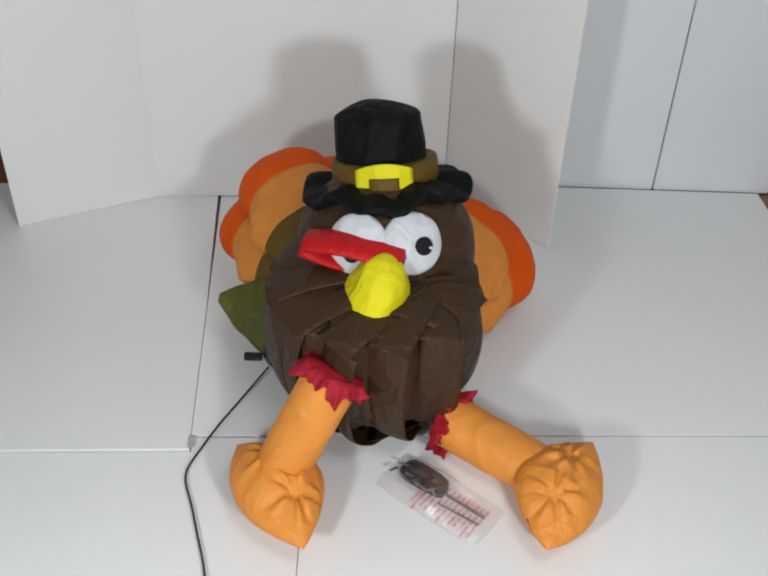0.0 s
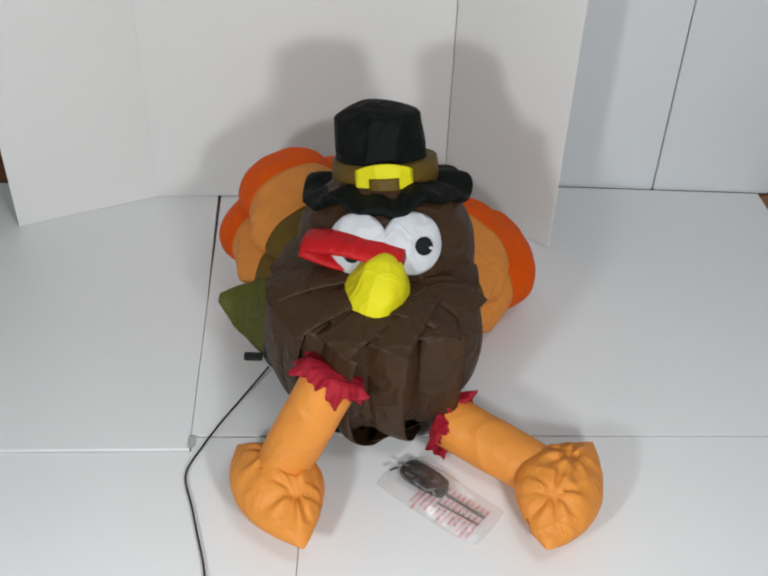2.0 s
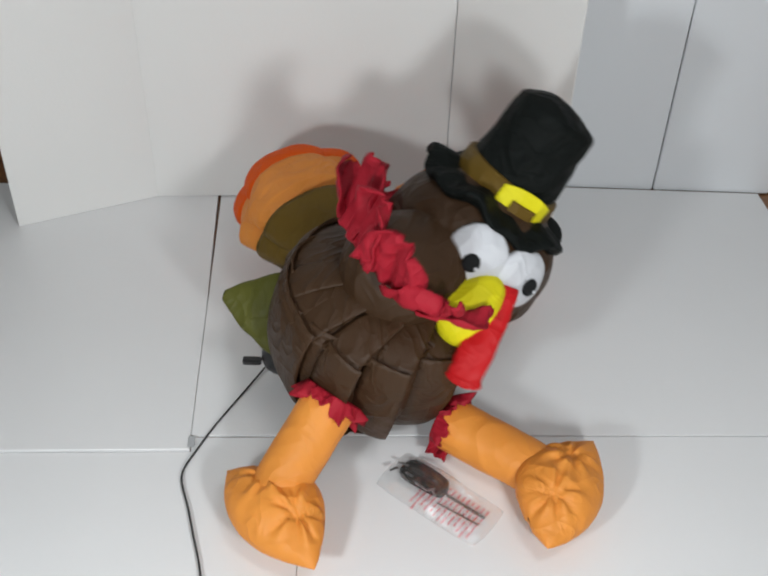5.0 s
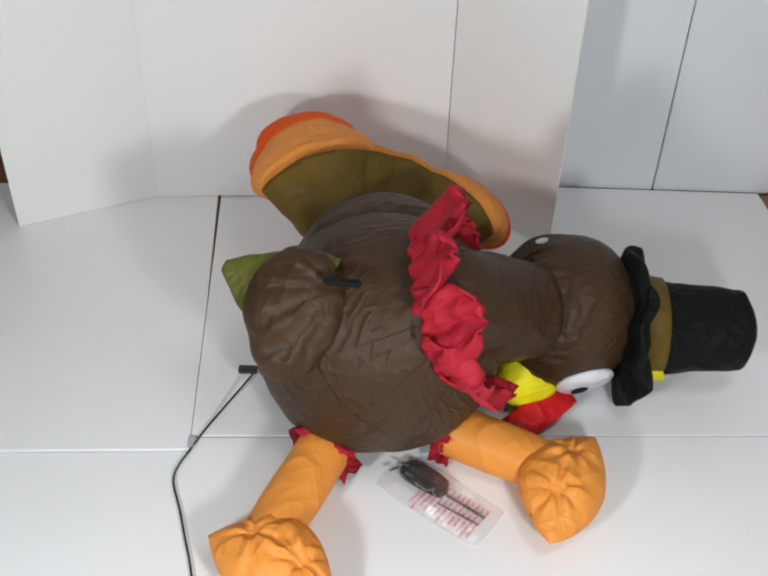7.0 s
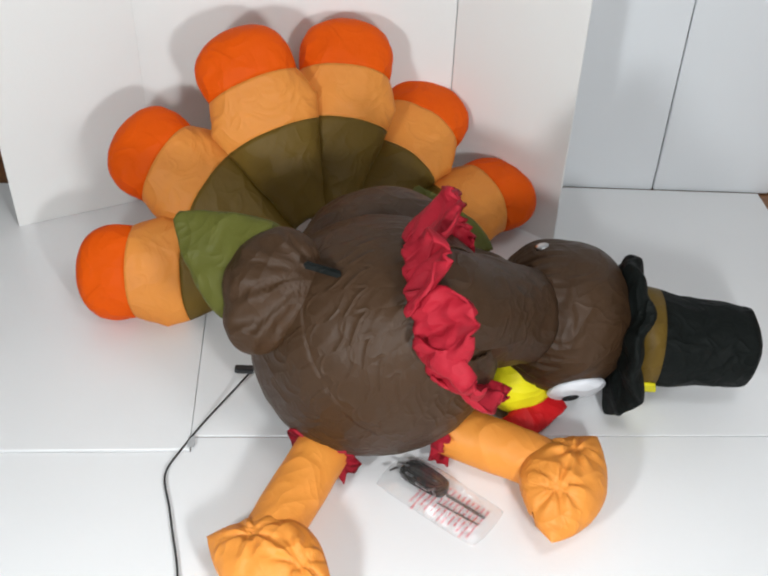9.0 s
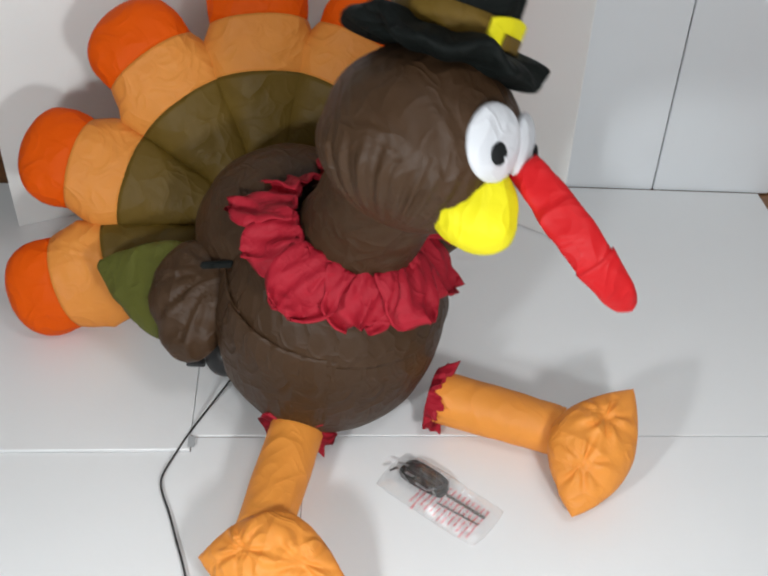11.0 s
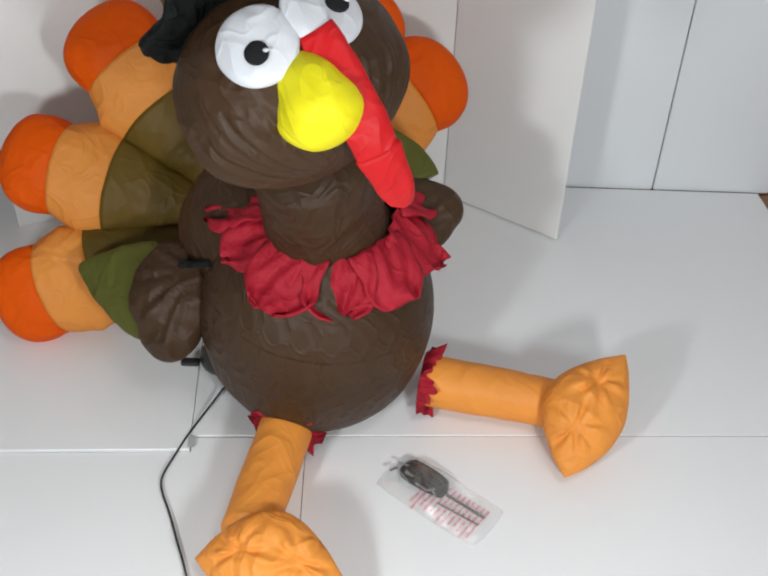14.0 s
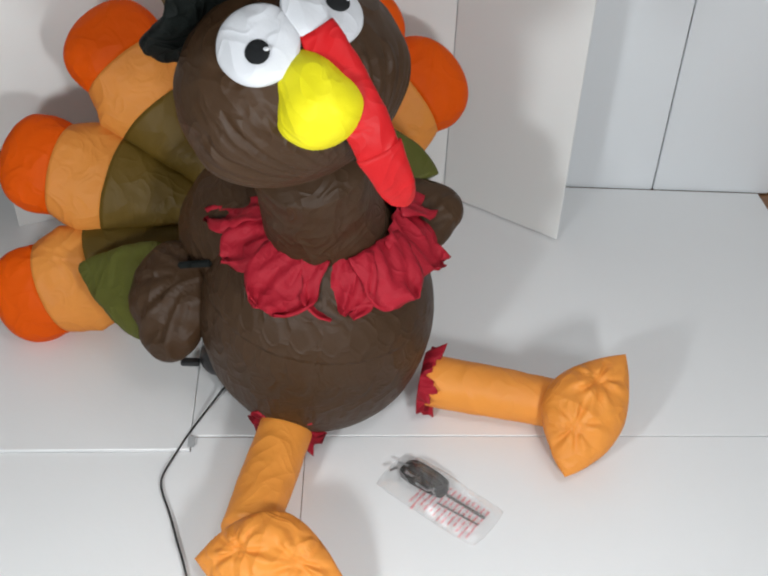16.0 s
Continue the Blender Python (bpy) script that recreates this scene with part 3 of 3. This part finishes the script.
def motions():
    # body: seconds, its middle, way its top points, slackness
    body = [(0.0, (-0.016, 1.378, 0.2175), (0, 0, 1), 1.0), (3.4, (-0.016, 1.378, 0.2175), (0, 0, 1), 1.0), (4.2, (-0.014, 1.378, 0.2175), (0, 0, 1), 0.97),
            (6.3, (0.0, 1.335, 0.215), (0.56, -0.38, 0.70), 0.14), (7.0, (0.005, 1.33, 0.215), (0.56, -0.40, 0.70), 0.07), (9.2, (-0.005, 1.325, 0.215), (0.55, -0.40, 0.70), 0.0),
            (11.3, (-0.101, 1.40, 0.216), (0.12, -0.06, 1), 0.0), (12.0, (-0.116, 1.40, 0.216), (0.12, -0.06, 1), 0.0), (16.0, (-0.116, 1.40, 0.216), (0.12, -0.06, 1), 0.0)]
    frames = [(t, aim_up(o, up, (0.17, -1, 0)), s) for t, o, up, s in body]
    rng = random.Random(11)
    for k in range(N_GORE):
        a = 360 / N_GORE * k
        # slack panels fold against one another like an accordion, deepest at the front
        front = max(0.0, math.cos(radians(a - 10)))
        fold = (4 + 35 * front ** 1.3 + rng.uniform(-3, 3)) * (1 if k % 2 else -1)
        inset = 0.010 + 0.006 * front + (0.019 * front if k % 2 else 0.0) + rng.uniform(-0.004, 0.004)
        tip_in, sway, drop = -50 - 8 * math.cos(radians(a)) + rng.uniform(-5, 5), rng.uniform(-5, 5), rng.uniform(0.0, 0.006)
        key(low_gores[k], [(t, m @ pose(0, 0, -0.2175, 0, 0, a) @ pose(0, -0.18 + s * inset, 0, -2 * s, s * sway * 0.6, s * fold)) for t, m, s in frames])
        key(up_gores[k], [(t, m @ pose(0, 0, 0, 0, 0, a) @ pose(0, -0.18 + s * inset, SPLIT - drop * s, tip_in * s, s * sway, s * fold)) for t, m, s in frames])

    def body_at(t):
        """The body's pose, between two rows."""
        for (t0, m0, s0), (t1, m1, s1) in zip(frames, frames[1:]):
            if t <= t1:
                return m0.lerp(m1, (t - t0) / (t1 - t0))
        return frames[-1][1]
    # head: place, way the face looks, way the crown points, how far the crown of the hat has sunk
    hd = [(0.0, (0.0, 1.50, 0.285), (0.0, -0.88, 0.30), (-0.03, 0.35, 0.93), 0.092), (3.4, (0.0, 1.50, 0.285), (0.0, -0.88, 0.30), (-0.03, 0.35, 0.93), 0.092),
          (3.8, (0.002, 1.50, 0.291), (0.0, -0.88, 0.30), (-0.02, 0.35, 0.93), 0.09), (4.2, (0.011, 1.50, 0.318), (0.0, -0.88, 0.32), (0.0, 0.35, 0.93), 0.085), (5.2, (0.18, 1.46, 0.30), (0.1, -0.95, -0.1), (0.7, 0.2, 0.68), 0.04),
          (6.3, (0.262, 1.50, 0.195), (-0.2, -0.72, -0.66), (1, 0.2, 0.2), 0.08), (6.6, (0.29, 1.495, 0.187), (-0.2, -0.72, -0.66), (1, 0.14, 0.14), 0.06), (7.0, (0.337, 1.465, 0.158), (-0.2, -0.70, -0.68), (1, 0.0, 0.0), 0.02),
          (7.5, (0.346, 1.445, 0.158), (-0.2, -0.68, -0.70), (1, 0.0, 0.0), 0.0), (8.0, (0.356, 1.412, 0.152), (-0.2, -0.68, -0.70), (1, -0.06, -0.03), 0.0), (8.5, (0.352, 1.412, 0.152), (-0.2, -0.68, -0.70), (1, -0.07, -0.05), 0.0), (8.9, (0.328, 1.45, 0.155), (-0.2, -0.68, -0.70), (1, -0.03, -0.05), 0.0), (9.2, (0.328, 1.453, 0.155), (-0.2, -0.68, -0.70), (1, -0.03, -0.05), 0.0), (10.3, (0.20, 1.36, 0.45), (0.5, -0.85, -0.1), (0.8, 0.2, 0.56), 0.0),
          (11.0, (0.05, 1.28, 0.64), (0.8, -0.55, 0.1), (0.3, 0.45, 0.8), 0.0), (11.3, (-0.015, 1.27, 0.675), (0.72, -0.62, 0.3), (0.0, 0.58, 0.8), 0.0),
          (11.5, (-0.085, 1.255, 0.69), (0.42, -0.82, 0.37), (-0.40, 0.56, 0.74), 0.0), (11.6, (-0.137, 1.25, 0.698), (0.32, -0.85, 0.37), (-0.46, 0.54, 0.70), 0.0),
          (11.8, (-0.172, 1.245, 0.715), (0.30, -0.865, 0.36), (-0.50, 0.52, 0.67), 0.0), (12.0, (-0.152, 1.245, 0.720), (0.39, -0.825, 0.36), (-0.52, 0.52, 0.66), 0.0), (12.2, (-0.127, 1.245, 0.742), (0.36, -0.84, 0.36), (-0.52, 0.52, 0.66), 0.0),
          (12.5, (-0.144, 1.245, 0.740), (0.39, -0.825, 0.36), (-0.52, 0.52, 0.66), 0.0), (13.0, (-0.137, 1.245, 0.750), (0.39, -0.825, 0.37), (-0.52, 0.52, 0.66), 0.0), (16.0, (-0.134, 1.245, 0.755), (0.39, -0.825, 0.37), (-0.52, 0.52, 0.66), 0.0)]
    heads = [(t, aim_up(Vector(o) - Vector((0, 0, 0.008 if t > 12.1 else 0)), u, f)) for t, o, f, u, sink in hd]
    key(head, heads)
    key(hat, [(t, m @ pose(0, -0.025 if 6 < t < 10 else 0.02, (0.118 if t < 10 else 0.13) if t > 6 else 0.091, 0, 0 if t > 5 else -3, 0)) for t, m in heads])
    walk(beak, [(t, pose(*p)) for t, p in ((0.0, (-0.010, -0.166, -0.036, 25, 14, 0)), (4.2, (-0.010, -0.166, -0.036, 25, 14, 0)), (6.3, (0.0, -0.112, -0.057)), (9.2, (0.0, -0.116, -0.058)), (11.3, (-0.008, -0.117, -0.056)), (16.0, (-0.014, -0.116, -0.053)))])
    walk(crown, [(row[0], pose(0, 0, -row[4], 0, -2 * row[4] / 0.1, 0)) for row in hd])
    # snood: root on the brow, way it hangs
    slack, droop = (-0.90, 0.30, -0.33), (-0.8, -0.45, -0.4)
    sn = []
    for (t, m), way in zip(heads, [slack, slack, slack, slack, (-0.2, -0.5, -0.8), droop, droop, droop, droop, droop, droop, droop, droop,
                                    (0.3, -0.5, -0.8), (0.6, -0.4, -0.6), (0.6, -0.3, -0.75), (0.55, -0.25, -0.8), (0.5, -0.2, -0.84), (0.34, -0.15, -0.9), (0.34, -0.05, -0.93), (0.42, -0.12, -0.88), (0.44, -0.12, -0.86), (0.44, -0.12, -0.86), (0.44, -0.12, -0.86)]):
        o = m @ (Vector((0.05, -0.114, -0.008)) if t < 5 else Vector((0.022, -0.148, 0.014)))
        o = m @ Vector((0.030, -0.165, 0.016)) if t < 5 else o
        sn.append((t, aim_up(o, -Vector(way), EYE - o if t > 5 else Vector((0.1, -0.12, 0.95)))))
    key(snood, sn)
    # the end of the snood is tucked under while it is slack
    hinge = Vector((0, -0.045, -0.162))
    walk(snood_end, [(t, Matrix.Translation(hinge) @ pose(0, 0, 0, a, 0, b) @ Matrix.Translation(-hinge)) for t, a, b in ((0.0, 128, 0), (4.2, 128, 0), (5.0, 70, 0), (5.7, 10, 0), (6.3, 0, 0), (9.2, 0, 0), (11.3, 8, 0), (11.6, 0, 0), (16.0, 0, 0))])
    key(back_lobe, [(0.0, pose(-0.014, 1.376, 0.158)), (4.2, pose(-0.012, 1.376, 0.158)), (6.3, pose(0.0, 1.46, 0.215, -10)), (7.0, pose(0.0, 1.46, 0.225, -10)), (9.2, pose(0.0, 1.465, 0.24, -10)),
                    (11.3, pose(-0.19, 1.50, 0.30)), (12.0, pose(-0.20, 1.50, 0.30)), (16.0, pose(-0.20, 1.50, 0.30))])
    # neck: from the body's top to the head
    nk, ring = [], []
    for t, m in heads:
        b = body_at(t)
        if t < 5:
            o, u, w, splay = b @ Vector((0, 0.05, -0.20)), Vector((0, 0, 1)), 0.06, 4
            c, ax = b @ Vector((0, 0.06, -0.04)), Vector((0, 0, 1))
        else:
            o = b @ Vector((0, 0, 0.160 if t < 10 else 0.165))
            u = (m.translation - o).normalized()
            c, lean, w, splay = (o - u * 0.03, 0.42, 0.102, 138) if t < 10 else (b @ Vector((0, 0, 0.222)), 0.3, 0.104, 50)
            ax = (b.to_3x3() @ Vector((0, 0, 1)) * (1 - lean) + u * lean).normalized()
        nk.append((t, aim_up(o, u, (0, -1, 0.2))))
        ring.append((t, c, ax, w, splay))
    key(neck, nk)
    for k, ob in enumerate(petals):
        key(ob, [(t, aim_up(o, ax, (0.1, -1, 0)) @ pose(0, 0, 0, 0, 0, 36 * k + 4) @ pose(0, -w, 0, -splay - 9 * (k % 2), 6 * math.sin(k * 1.7), 4 * math.sin(k * 2.1))) for t, o, ax, w, splay in ring])
    # tail: hub, lean to the back, fan angles from upright (positive to the turkey's right), how far the outer half is folded over
    tail = [(0.0, None, None, None, None), (4.2, None, None, None, None),
            (6.3, (-0.04, 1.46, 0.15), (62, 62, 60, 64, 68, 70), (16, 14, 11, 0, -15, -42), (60, 50, 60, 75, 75, 60)), (7.0, (-0.04, 1.47, 0.15), (58, 58, 56, 60, 64, 66), (18, 15, 12, 0, -16, -45), (50, 40, 50, 75, 75, 60)),
            (7.5, (-0.03, 1.50, 0.14), (53, 53, 52, 53, 58, 62), (22, 18, 11, -2, -20, -50), (50, 42, 40, 55, 65, 55)), (8.0, (-0.06, 1.56, 0.125), (45, 46, 41, 41, 50, 58), (62, 42, 21, -4, -36, -70), (95, 85, 35, 8, 38, 42)),
            (8.5, (-0.080, 1.62, 0.11), (36, 33, 33, 33, 47, 53), (74, 50, 25, -3, -36, -74), (55, 15, 0, 0, 25, 30)), (8.9, (-0.112, 1.64, 0.10), (29, 44, 31, 42, 66, 84), (89, 55, 21, -7, -33, -63), (5, 0, 0, 0, 0, 0)), (9.2, (-0.115, 1.64, 0.10), (29, 43, 31, 41, 65, 83), (90, 56, 22, -7, -33, -62), (0,) * 6),
            (11.3, (-0.24, 1.64, 0.205), (24, 38, 31, 30, 26, 33), (107, 72, 36, 2, -29, -53), (0,) * 6), (12.0, (-0.255, 1.64, 0.205), (24, 38, 31, 30, 26, 33), (108, 73, 37, 2, -29, -53), (0,) * 6), (16.0, (-0.255, 1.64, 0.205), (24, 38, 31, 30, 26, 33), (108, 73, 37, 2, -29, -53), (0,) * 6)]
    folded = [((-0.022, 1.345, 0.235), (-0.426, 0.905, -0.016), (-0.1, -0.5, 0.86)), ((-0.055, 1.345, 0.235), (-0.169, 0.982, -0.089), (-0.1, -0.5, 0.86)), ((-0.035, 1.355, 0.215), (-0.498, 0.837, -0.16), (-0.1, -0.6, 0.8)),
              ((-0.10, 1.374, 0.085), (0.77, 0.61, 0.13), (0.1, -0.7, 0.7)), ((-0.036, 1.31, 0.158), (0.53, 0.846, 0.059), (0.1, -0.6, 0.8)), ((-0.09, 1.40, 0.09), (0.75, 0.64, 0.10), (0.1, -0.7, 0.7))]
    for k, (base, middle, tip) in enumerate(feathers):
        rows, bend = [], []
        for t, hub, leans, angles, folds in tail:
            if hub is None:
                o, way, face = folded[k]
                rows.append((t, aim_up(o, way, face)))
                bend.append((t, pose(0, 0, 0.28, (4 if k < 3 else -8), 0, 0) @ pose(0, 0, -0.28)))
            else:
                rows.append((t, pose(*hub, 0, 0, 6) @ pose(-0.035 if k == 0 and t > 10 else 0, 0.004 * k, 0, -leans[k], 0, 0) @ pose(0, 0, 0, 0, -angles[k], 0)))
                bend.append((t, pose(0, 0, 0.28, -folds[k], 0, 0) @ pose(0, 0, -0.28)))
        key(base, rows)
        walk(middle, bend)
        walk(tip, bend)
    # wings: place, way the shoulder points, way the flat looks
    left, right = (0.05, 0.65, 0.76), (-0.98, -0.13, -0.15)
    side_down = (-0.90, -0.08, -0.22)
    see, aside = (-0.1, -0.76, 0.65), (-0.35, -0.72, 0.6)
    wing_rows = (
        [(0.0, (-0.112, 1.45, 0.10), left, see), (4.2, (-0.112, 1.45, 0.10), left, see), (6.3, (-0.128, 1.212, 0.346), (0.02, 0.62, 0.76), see), (7.0, (-0.140, 1.22, 0.349), (0.2, 0.6, 0.75), see), (7.5, (-0.147, 1.238, 0.358), (0.28, 0.6, 0.74), see),
         (8.0, (-0.158, 1.25, 0.358), (0.32, 0.6, 0.72), see), (8.5, (-0.175, 1.268, 0.347), (0.38, 0.58, 0.70), see), (9.2, (-0.187, 1.285, 0.339), (0.38, 0.58, 0.70), see),
         (11.3, (-0.355, 1.385, 0.22), left, aside), (12.0, (-0.372, 1.385, 0.22), left, aside), (16.0, (-0.372, 1.385, 0.22), left, aside)],
        [(0.0, (0.08, 1.50, 0.10), right, see), (4.2, (0.08, 1.50, 0.10), right, see), (6.3, (0.14, 1.52, 0.16), right, see), (9.2, (0.14, 1.52, 0.17), right, see),
         (11.3, (0.038, 1.475, 0.352), side_down, see), (12.0, (0.028, 1.475, 0.352), side_down, see), (16.0, (0.028, 1.475, 0.352), side_down, see)])
    # the olive tip slides out of the wing as it fills
    slide = ((0.0, 0.0), (4.2, 0.0), (6.3, 0.085), (7.0, 0.078), (7.5, 0.06), (8.0, 0.04), (8.5, 0.012), (9.2, 0.01), (11.3, 0.0), (16.0, 0.0))
    for (ob, end), rows, turn in zip(wings, wing_rows, (1, -1)):
        key(ob, [(t, aim_up(o, u, f)) for t, o, u, f in rows])
        walk(end, [(t, pose((d - 0.045) * turn, 0.01, 0.012, 0, 102 * turn, 0)) for t, d in slide])
    # legs: hip and ankle
    leg_rows = (
        [(0.0, (-0.077, 1.20, 0.238), (-0.17, 1.13, 0.06)), (4.2, (-0.077, 1.20, 0.238), (-0.17, 1.13, 0.06)), (6.3, (-0.09, 1.20, 0.06), (-0.165, 1.03, 0.05)), (9.2, (-0.095, 1.20, 0.06), (-0.165, 1.03, 0.05)),
         (11.3, (-0.152, 1.25, 0.06), (-0.18, 1.08, 0.05)), (12.0, (-0.162, 1.25, 0.06), (-0.195, 1.08, 0.05)), (16.0, (-0.162, 1.25, 0.06), (-0.195, 1.08, 0.05))],
        [(0.0, (0.124, 1.272, 0.060), (0.275, 1.168, 0.05)), (4.2, (0.124, 1.272, 0.060), (0.275, 1.168, 0.05)), (6.3, (0.12, 1.26, 0.055), (0.29, 1.17, 0.05)), (9.2, (0.12, 1.26, 0.055), (0.295, 1.18, 0.05)),
         (11.3, (0.096, 1.347, 0.06), (0.29, 1.295, 0.05)), (12.0, (0.084, 1.367, 0.06), (0.292, 1.33, 0.05)), (16.0, (0.084, 1.372, 0.06), (0.292, 1.335, 0.05))])
    for ob, rows in zip(legs, leg_rows):
        key(ob, [(t, aim_up(o, Vector(o) - Vector(e), (0, -0.3, 1))) for t, o, e in rows])
    # feet: place, way the long side runs, way the flat looks
    foot_rows = (
        [(0.0, (-0.16, 1.105, 0.06), (0.5, -0.8, 0.0), (0.1, -0.2, 1)), (4.2, (-0.16, 1.105, 0.06), (0.5, -0.8, 0.0), (0.1, -0.2, 1)), (6.3, (-0.150, 0.965, 0.06), (0.8, -0.5, 0.0), (0.1, -0.2, 1)), (9.2, (-0.152, 0.96, 0.06), (0.8, -0.5, 0), (0.1, -0.2, 1)),
         (11.3, (-0.150, 0.955, 0.075), (0.97, -0.2, 0.0), (0.0, -0.6, 0.8)), (12.0, (-0.155, 0.955, 0.075), (0.97, -0.2, 0.0), (0.0, -0.6, 0.8)), (16.0, (-0.155, 0.955, 0.075), (0.97, -0.2, 0.0), (0.0, -0.6, 0.8))],
        [(0.0, (0.305, 1.13, 0.06), (0.38, 0.85, 0.0), (0.1, -0.2, 1)), (4.2, (0.305, 1.13, 0.06), (0.38, 0.85, 0.0), (0.1, -0.2, 1)), (6.3, (0.31, 1.14, 0.06), (0.38, 0.85, 0.0), (0.1, -0.2, 1)), (9.2, (0.315, 1.145, 0.06), (0.38, 0.85, 0.0), (0.1, -0.2, 1)),
         (11.3, (0.368, 1.225, 0.09), (0.42, 0.70, 0.42), (-0.1, -0.75, 0.65)), (12.0, (0.363, 1.275, 0.09), (0.42, 0.70, 0.42), (-0.1, -0.75, 0.65)), (16.0, (0.363, 1.285, 0.09), (0.42, 0.70, 0.42), (-0.1, -0.75, 0.65))])
    for n, (ob, rows) in enumerate(zip(feet, foot_rows)):
        out = []
        for t, o, along, up in rows:
            x = Vector(along).normalized()
            y = -(Vector(up) - x * Vector(up).dot(x)).normalized()
            z = x.cross(y)
            out.append((t, Matrix.Translation(o) @ Matrix((x, y, z)).transposed().to_4x4()))
        key(ob, out)
    # cord and fan housing
    key(cord, [(0.0, pose(-0.215, 1.42, 0.0)), (4.2, pose(-0.215, 1.42, 0.0)), (6.3, pose(-0.235, 1.415, 0.0, 0, 0, 0)), (7.0, pose(-0.235, 1.415, 0.0, 0, 0, 0)), (9.2, pose(-0.245, 1.415, 0.0, 0, 0, -2)), (11.3, pose(-0.272, 1.41, 0, 0, 0, 4)), (16.0, pose(-0.272, 1.41, 0, 0, 0, 4))])
    key(blower, [(0.0, pose(-0.185, 1.435, 0.06)), (4.2, pose(-0.185, 1.435, 0.06)), (6.3, pose(-0.19, 1.40, 0.06)), (9.2, pose(-0.20, 1.40, 0.06)), (11.3, pose(-0.30, 1.43, 0.045)), (16.0, pose(-0.305, 1.43, 0.045))])
    # the free side of the display board is pushed outwards
    walk(side_panel, [(0.0, pose(0, 0, 0.0035, 0, 0, -40)), (4.2, pose(0, 0, 0.0035, 0, 0, -40)), (7.5, pose(0, 0, 0.0035, 0, 0, -39.5)), (9.2, pose(0, 0, 0.0035, 0, 0, -36)), (11.3, pose(0, 0, 0.0035, 0, 0, -33)), (16.0, pose(0, 0, 0.0035, 0, 0, -33))])


motions()
